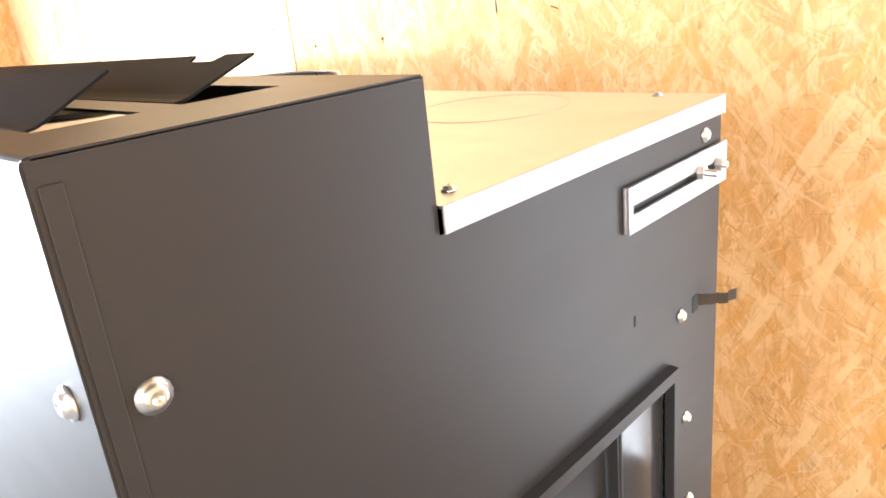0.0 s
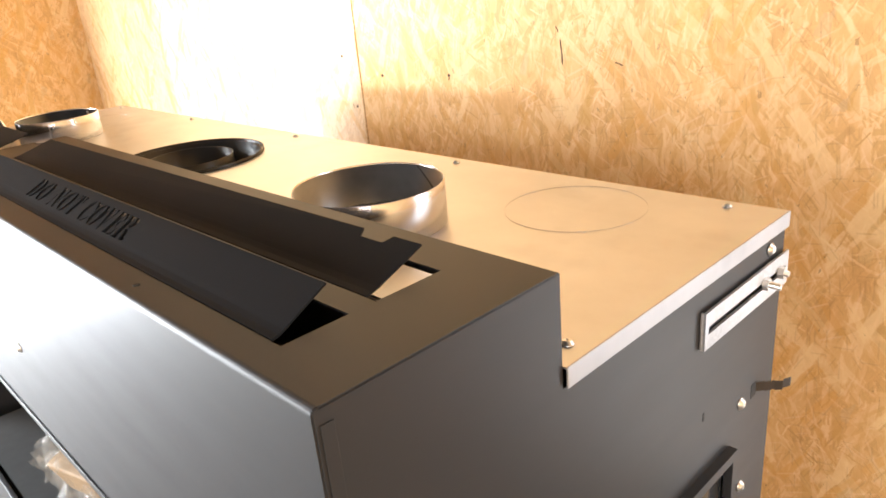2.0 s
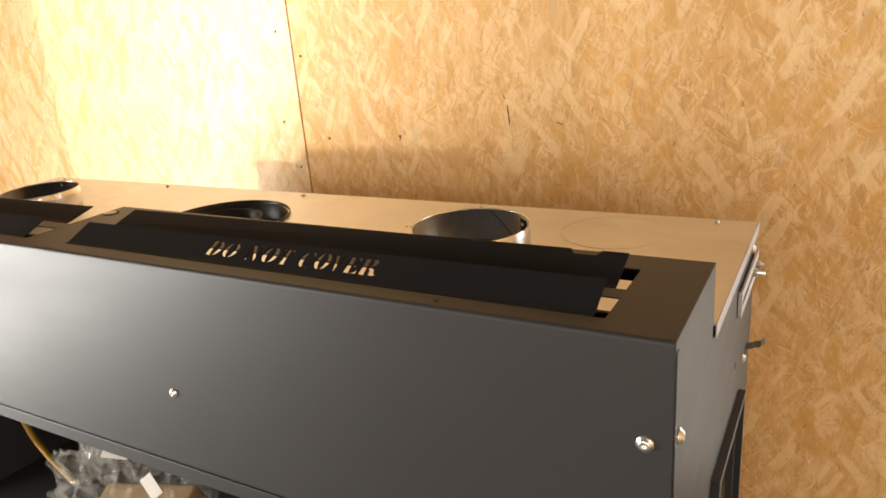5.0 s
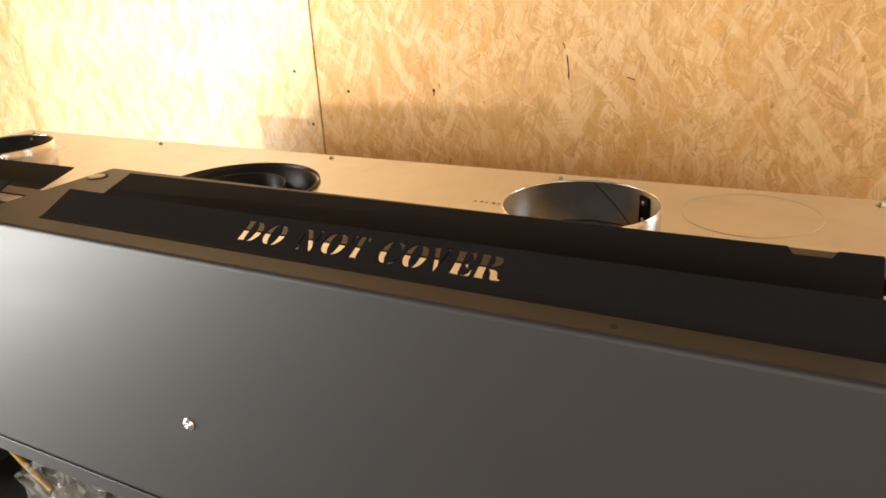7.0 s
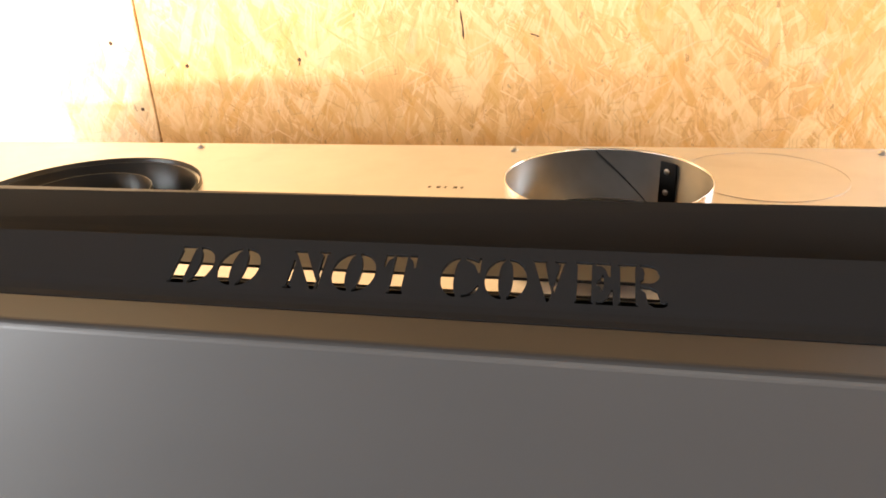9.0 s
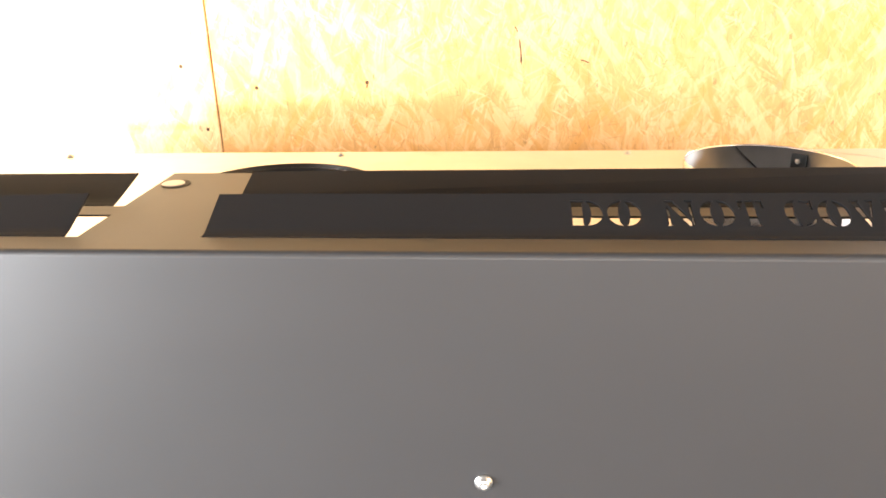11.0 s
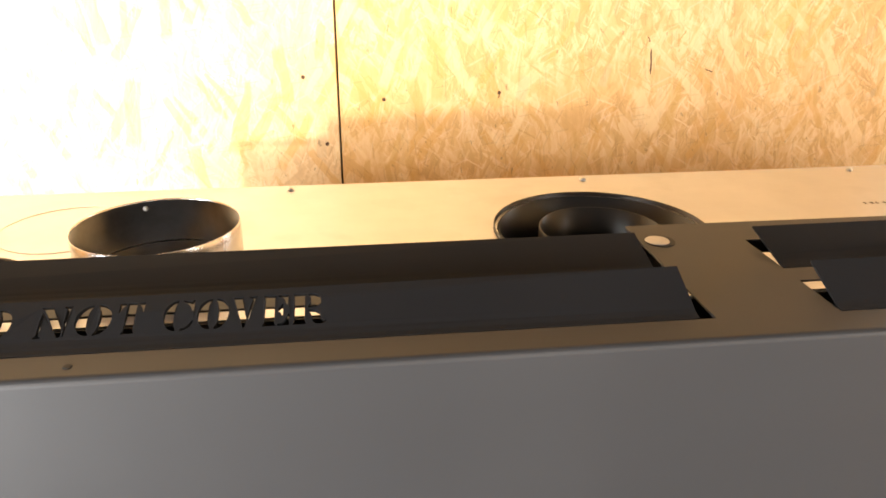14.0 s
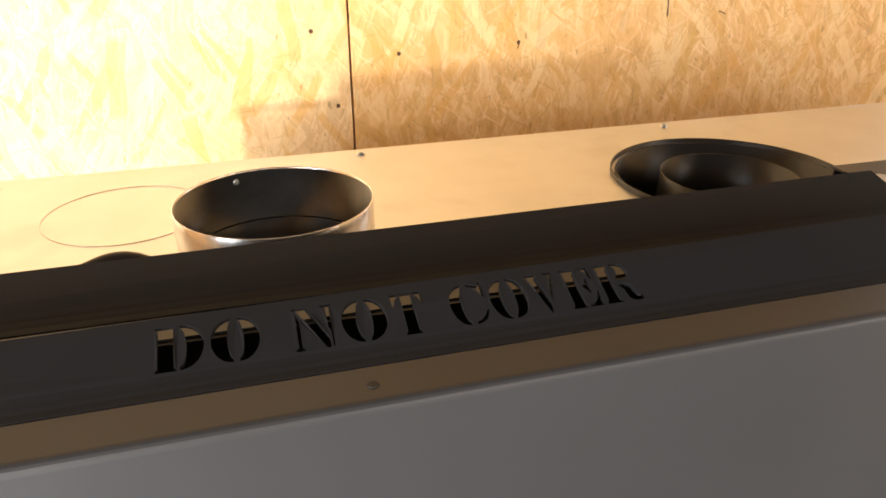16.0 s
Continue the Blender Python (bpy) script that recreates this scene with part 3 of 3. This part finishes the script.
for c in (COL_R, COL_L):
    r, rim = (0.0775, 0.9785) if c == COL_R else (0.0718, 0.9765)
    prof = [(r, PLATE + 0.0004), (r, rim), (r - 0.0004, rim + 0.0005), (r - 0.0009, rim), (r - 0.0009, PLATE + 0.0004)]
    collar = part("air_collar", lathe(prof, c, 72), ZINC_COLLAR, heater, "round galvanised air duct collar", True)
    # lining colour carries the duct's inner shade, darker in the left collar
    part("lining", lathe([(r - 0.001, 0.80), (r - 0.001, rim - 0.001), (r - 0.0016, rim - 0.001), (r - 0.0016, 0.80)], c, 72), ZINC_HALF_SHADED if c == COL_R else ZINC_SHADED, collar, "zinc inner wall of the duct, shade in its colour", True)
    # near-black box closes the duct; its colour stands in for shade down there
    part("shaded_duct_bottom", box((c[0] - 0.085, c[1] - 0.085, 0.80), (c[0] + 0.085, c[1] + 0.085, 0.81)), BLACK_AND_SHADE, collar)
    for k, z in ((48, 0.9655), (48, 0.9475)) if c == COL_R else ((112, 0.969),):
        a = radians(k)
        d = Vector((math.cos(a), math.sin(a), 0))
        screw(SCREW_TINY, Vector((*c, z)) + d * (r - (0.0032 if c == COL_R else 0.0016)), -d, collar, "rivet")
    if c == COL_R:
        strap = bmesh.new()
        for k in range(41, 53, 4):
            a0, a1 = radians(k), radians(k + 4)
            pts = [Vector((c[0] + q * math.cos(a), c[1] + q * math.sin(a), z)) for q in (r - 0.0018, r - 0.0032) for a in (a0, a1) for z in (0.85, 0.9735)]
            bmesh.ops.convex_hull(strap, input=[strap.verts.new(p) for p in pts])
        # thin dark line running down aslant on the inner wall
        seam = bmesh.new()
        for i in range(16):
            (a0, z0), (a1, z1) = ((radians(96 - 2.6 * k), 0.976 - 0.0032 * k) for k in (i, i + 1))
            pts = [Vector((c[0] + q * math.cos(a), c[1] + q * math.sin(a), z + d)) for q in (r - 0.0015, r - 0.0023) for a, z in ((a0, z0), (a1, z1)) for d in (0, 0.0011)]
            bmesh.ops.convex_hull(seam, input=[seam.verts.new(p) for p in pts])
        part("slanting_line", seam, BLACK_AND_SHADE, collar, "thin dark slanting line inside the duct")
        part("strap", strap, BLACK, collar, "black strap with two rivets")
r = R_OUT
flue = part("flue_collar", lathe([(r, PLATE + 0.0004), (r, 0.9385), (r - 0.0007, 0.9392), (r - 0.0014, 0.9385), (r - 0.0014, 0.78), (r, 0.78)], FLUE, 96), BLACK, heater, "black enamelled concentric flue socket", True)
ring(r - 0.0062, r - 0.0052, 0.78, 0.9350, FLUE, BLACK, "outer_sleeve", flue, 96)
part("inner_pipe", lathe([(0.0645, 0.78), (0.0645, 0.9365), (0.0640, 0.937), (0.0632, 0.9365), (0.0632, 0.78)], FLUE, 80), BLACK, flue, "", True)
# same near-black stop, painted as the shade deep in the flue
part("shaded_flue_bottom", box((FLUE[0] - 0.12, FLUE[1] - 0.12, 0.77), (FLUE[0] + 0.12, FLUE[1] + 0.12, 0.78)), BLACK_AND_SHADE, flue)

# scribed circles and the stamped mark on the top plate
for (c, r) in (((-0.175, 0.44), 0.072), ((-1.362, 0.398), 0.066)):
    ring(r - 0.0001, r + 0.0001, PLATE + 0.0001, PLATE + 0.0003, c, ZINC, "scribed_circle", top_plate, 64)
for x, w in ((-0.482, 0.004), (-0.474, 0.006), (-0.4665, 0.003), (-0.458, 0.006), (-0.451, 0.004)):
    part("stamped_mark", box((x, 0.383, PLATE + 0.0002), (x + w * 0.6, 0.3875, PLATE + 0.0005)), RIM, top_plate)

# hood top: hole drawn as a shade-dark disc under a bright one, dimples as dark spots
part("hole_shade", lathe([(0.0115, TOP + 0.0001), (0.0115, TOP + 0.0005), (0.0001, TOP + 0.0005), (0.0001, TOP + 0.0001)], (-0.839, 0.1465), 28), BLACK_AND_SHADE, hood, "dark disc painted as the shaded rim of a punched hole")
# no fastener: a bright disc for the plate visible through the hole
part("plate_glimpse", lathe([(0.0092, TOP + 0.0006), (0.0086, TOP + 0.0012), (0.0001, TOP + 0.0014), (0.0001, TOP + 0.0006)], (-0.841, 0.1465), 28), ZINC_TAB, hood, "bright flat disc standing for the plate seen through the hole")
for x in (-0.214, -1.223):
    part("dimple", lathe([(0.0026, TOP + 0.0001), (0.0022, TOP + 0.0006), (0.0001, TOP + 0.0007), (0.0001, TOP + 0.0001)], (x, 0.0125), 16), BLACK_AND_SHADE, hood)

# front: inner frame under the panel, edge strip at the corner
part("opening_frame", box((XL + 0.004, 0.0030, 0.700), (-0.004, 0.0060, 0.7205), 0.0006), PAINT, front)
part("folded_lip", box((XL + 0.001, -0.0024, 0.7222), (-0.001, -0.0002, 0.7268), 0.0009), PAINT, front)
edge = bmesh.new()
add_box(edge, (0.0002, 0.0034, 0.60), (0.0008, 0.0112, 0.990), 0.0003, 2)
part("edge_strip", edge, PAINT, side)
for x in (-0.022, -0.589, -1.038, -1.60):
    mid = -1.5 < x < -0.1
    screw(SCREW_FRONT if mid else SCREW_BIG, (x, -0.0002, 0.833 if mid else 0.906), (0, -1, 0), front)

# side: screws, slotted bracket, hook, window
screw(SCREW_BIG, (0.0003, 0.0215, 0.9055), (1, 0, 0), side)
for y, z in ((0.499, 0.906), (0.458, 0.760), (0.470, 0.654), (0.478, 0.56)):
    screw(SCREW_FRONT, (0.0003, y, z), (1, 0, 0), side)
bracket = part("slotted_bracket", sheet([0.366, 0.372, 0.527, 0.533], [0.861, 0.8745, 0.8815, 0.8955], [(1, 1)], lambda u, v, w: (0.005 + w, u, v), 0.0025), ZINC_TAB, heater, "galvanised slotted wall bracket")
part("end_flange", box((0.0003, 0.3655, 0.861), (0.0027, 0.3685, 0.8955), 0.0006), ZINC_TAB, bracket)


def bolt(y, z, length, parent):
    """A hexagon nut on a short threaded end, sticking out sideways."""
    bm = bmesh.new()
    bmesh.ops.create_cone(bm, cap_ends=True, segments=6, radius1=0.0062, radius2=0.0058, depth=0.005, matrix=pose(0.0077, y, z, 0, 90, 0))
    nut = part("nut", bm, CHROME, parent)
    bm = bmesh.new()
    for k in range(6):
        bmesh.ops.create_cone(bm, cap_ends=True, segments=12, radius1=0.0031, radius2=0.0026, depth=length / 6, matrix=pose(0.0102 + length * (k + 0.5) / 6, y, z, 0, 90, 0))
    part("thread", bm, CHROME, nut)


bolt(0.479, 0.880, 0.010, bracket)
bolt(0.513, 0.879, 0.004, bracket)
# hole not cut: a near-black box painted as the shade inside it
part("slot_hole_shade", box((-0.0004, 0.3795, 0.782), (0.0004, 0.3825, 0.791), 0.0003), BLACK_AND_SHADE, side)
hook = bmesh.new()
hook_line = [(0.000, 0.492), (0.006, 0.499), (0.012, 0.508), (0.018, 0.513), (0.022, 0.521)]
for (xa, ya), (xb, yb), lift in zip(hook_line, hook_line[1:], (0.0, -0.001, -0.002, 0.0)):
    pts = [hook.verts.new((x, y + d, z + lift)) for x, y in ((xa, ya), (xb, yb)) for d in (0, 0.0015) for z in (0.756, 0.766)]
    bmesh.ops.convex_hull(hook, input=pts)
part("hook", hook, RIM, side, "dark bent metal hook")
# likewise a dark box for the shade in the hook's opening
part("hook_slot_shade", box((-0.0004, 0.481, 0.753), (0.0004, 0.492, 0.768)), BLACK_AND_SHADE, side)
window = part("side_window_frame", sheet([0.222, 0.232, 0.336, 0.343, 0.430, 0.438], [0.352, 0.362, 0.712, 0.7225], [(1, 1), (3, 1)], lambda u, v, w: (0.009 + w, u, v), 0.0088), PAINT, side, "dark frame of the side window")
part("pane", box((-0.004, 0.232, 0.362), (-0.002, 0.336, 0.712)), GLASSY, window, "dark glass pane")
part("pane", box((-0.004, 0.343, 0.362), (-0.002, 0.430, 0.712)), GLASSY, window)
part("mullion", box((0.0002, 0.338, 0.362), (0.0098, 0.341, 0.712), 0.0005), BLACK_AND_SHADE, window)

# firebox under the hood
# dark screen added below the plate's front edge to stop light leaking in
part("inner_light_stop", box((-1.60, 0.1765, 0.70), (-0.006, 0.179, 0.933)), BLACK_AND_SHADE, heater)
part("inner_shelf", box((-1.62, 0.018, 0.84), (-0.006, 0.176, 0.844)), BLACK_AND_SHADE, heater)
part("back_flange", box((SLOTS_L[1] + 0.002, 0.1782, 0.972), (-0.003, 0.1797, 0.9982), 0.0004), PAINT, hood)
part("firebox_back", box((-1.53, 0.44, 0.30), (-0.02, 0.45, 0.75)), BLACK_AND_SHADE, heater, "black inside of the firebox")
part("firebox_floor", box((-1.53, 0.02, 0.29), (-0.02, 0.44, 0.30)), BLACK_AND_SHADE, heater)
part("firebox_roof", box((-1.53, 0.02, 0.748), (-0.02, 0.44, 0.756)), BLACK_AND_SHADE, heater)
part("lower_front", box((XL + 0.002, 0.002, 0.0), (-0.004, 0.012, 0.302), 0.002), PAINT, heater)

# ---- loose things ----
def crumpled(centre, size, seed, detail=4, rough=0.3):
    """A crumpled bag: a closed skin with many creases."""
    bm = bmesh.new()
    bmesh.ops.create_icosphere(bm, subdivisions=detail, radius=1.0)
    for v in bm.verts:
        d = v.co.normalized()
        q = d * 1.6 + Vector((seed, 2.3 * seed, 0.7))
        crease = abs(noise.noise(q * 1.5)) + 0.6 * abs(noise.noise(q * 3.4)) + 0.35 * abs(noise.noise(q * 7.5))
        k = 1.0 - rough + rough * 1.3 * crease
        z = max(d.z, -0.55)
        v.co = Vector(centre) + Vector((d.x * size[0], d.y * size[1], z * size[2])) * k
    return bm


bag = empty("plastic_bag", "crumpled clear plastic bag with packed parts, lying in the open firebox", "bag")
part("skin", crumpled((-1.01, 0.16, 0.42), (0.17, 0.12, 0.150), 3.0, 5, 0.36), PLASTIC, bag, "clear crumpled plastic film")
carton = box((-0.10, -0.05, -0.035), (0.10, 0.05, 0.035), 0.004)
part("packet", carton, CARD, bag, "brown cardboard packet").matrix_local = pose(-0.90, 0.12, 0.45, 20, -8, 10)
for m in (pose(-0.965, 0.135, 0.560, 38, 8, 24), pose(-0.865, 0.12, 0.530, 30, 22, -18)):
    part("sticker", box((-0.024, -0.010, -0.0005), (0.024, 0.010, 0.0005), 0.0003), PAPER, bag, "white paper label").matrix_local = m
part("skin", crumpled((-0.85, 0.14, 0.40), (0.11, 0.10, 0.120), 8.0, 5, 0.36), PLASTIC, bag, "clear crumpled plastic film")


def tube(name, points, radius, material, label, category):
    data = bpy.data.curves.new(name, "CURVE")
    data.dimensions, data.bevel_depth, data.bevel_resolution = "3D", radius, 3
    sp = data.splines.new("NURBS")
    sp.points.add(len(points) - 1)
    for p, q in zip(sp.points, points):
        p.co = (*q, 1.0)
    sp.use_endpoint_u, sp.order_u, sp.resolution_u = True, 3, 6
    ob = new(name, data)
    me = as_mesh(ob)
    bpy.data.objects.remove(ob)
    me.materials.clear()
    me.materials.append(material)
    for p in me.polygons:
        p.use_smooth = True
    return tagged(new(name, me), label, category)


tube("gas_hose", [(-1.50, 0.27, 0.60), (-1.50, 0.26, 0.50), (-1.47, 0.25, 0.415), (-1.40, 0.25, 0.345), (-1.33, 0.25, 0.308)], 0.007, YELLOW, "thin yellow hose hanging in the firebox", "hose")
tube("cable", [(-1.43, 0.215, 0.9375), (-1.40, 0.205, 0.962), (-1.365, 0.20, 0.975), (-1.338, 0.20, 0.985), (-1.316, 0.20, 0.974), (-1.302, 0.205, 0.956), (-1.295, 0.215, 0.9375)], 0.0042, RIM, "black cable loop lying on the galvanised plate", "cable")
tube("cable", [(-1.37, 0.225, 0.9375), (-1.352, 0.215, 0.969), (-1.334, 0.21, 0.980), (-1.320, 0.213, 0.962), (-1.316, 0.222, 0.9375)], 0.0042, ZINC_COLLAR, "grey metal-sheathed cable loop lying on the galvanised plate", "cable")

# nails and a bark streak in the boards
for x, z in ((-1.144, 1.002), (-1.011, 0.962), (-1.11, 0.888), (-1.065, 1.16), (-0.81, 0.969), (-1.13, 1.22)):
    bm = bmesh.new()
    bmesh.ops.create_cone(bm, cap_ends=True, segments=12, radius1=0.0034, radius2=0.0028, depth=0.0012, matrix=pose(x, wall_y(x) - 0.0004, z, 90, 0, 0))
    part("nail", bm, KNOT, wall)
for x, z, tall, wide, lean in ((-0.537, 1.018, 0.046, 0.0044, 4), (-0.545, 1.056, 0.012, 0.003, 25), (-0.424, 1.000, 0.016, 0.003, 68), (-0.81, 0.965, 0.012, 0.003, -15)):
    bm = bmesh.new()
    outline = [(-0.25, 0.5), (0.15, 0.42), (0.35, 0.1), (0.5, -0.3), (0.1, -0.5), (-0.3, -0.35), (-0.05, -0.05), (-0.4, 0.25)]
    turn = Matrix.Rotation(radians(lean), 2)
    pts = [turn @ Vector((a * wide, b * tall)) for a, b in outline]
    lo = [bm.verts.new((x + p.x, wall_y(x + p.x) + 0.002, z + p.y)) for p in pts]
    hi = [bm.verts.new((x + p.x, wall_y(x + p.x) - 0.0005, z + p.y)) for p in pts]
    bm.faces.new(lo), bm.faces.new(hi)
    for i in range(len(pts)):
        j = (i + 1) % len(pts)
        bm.faces.new((lo[i], lo[j], hi[j], hi[i]))
    part("bark_streak", bm, KNOT, wall)
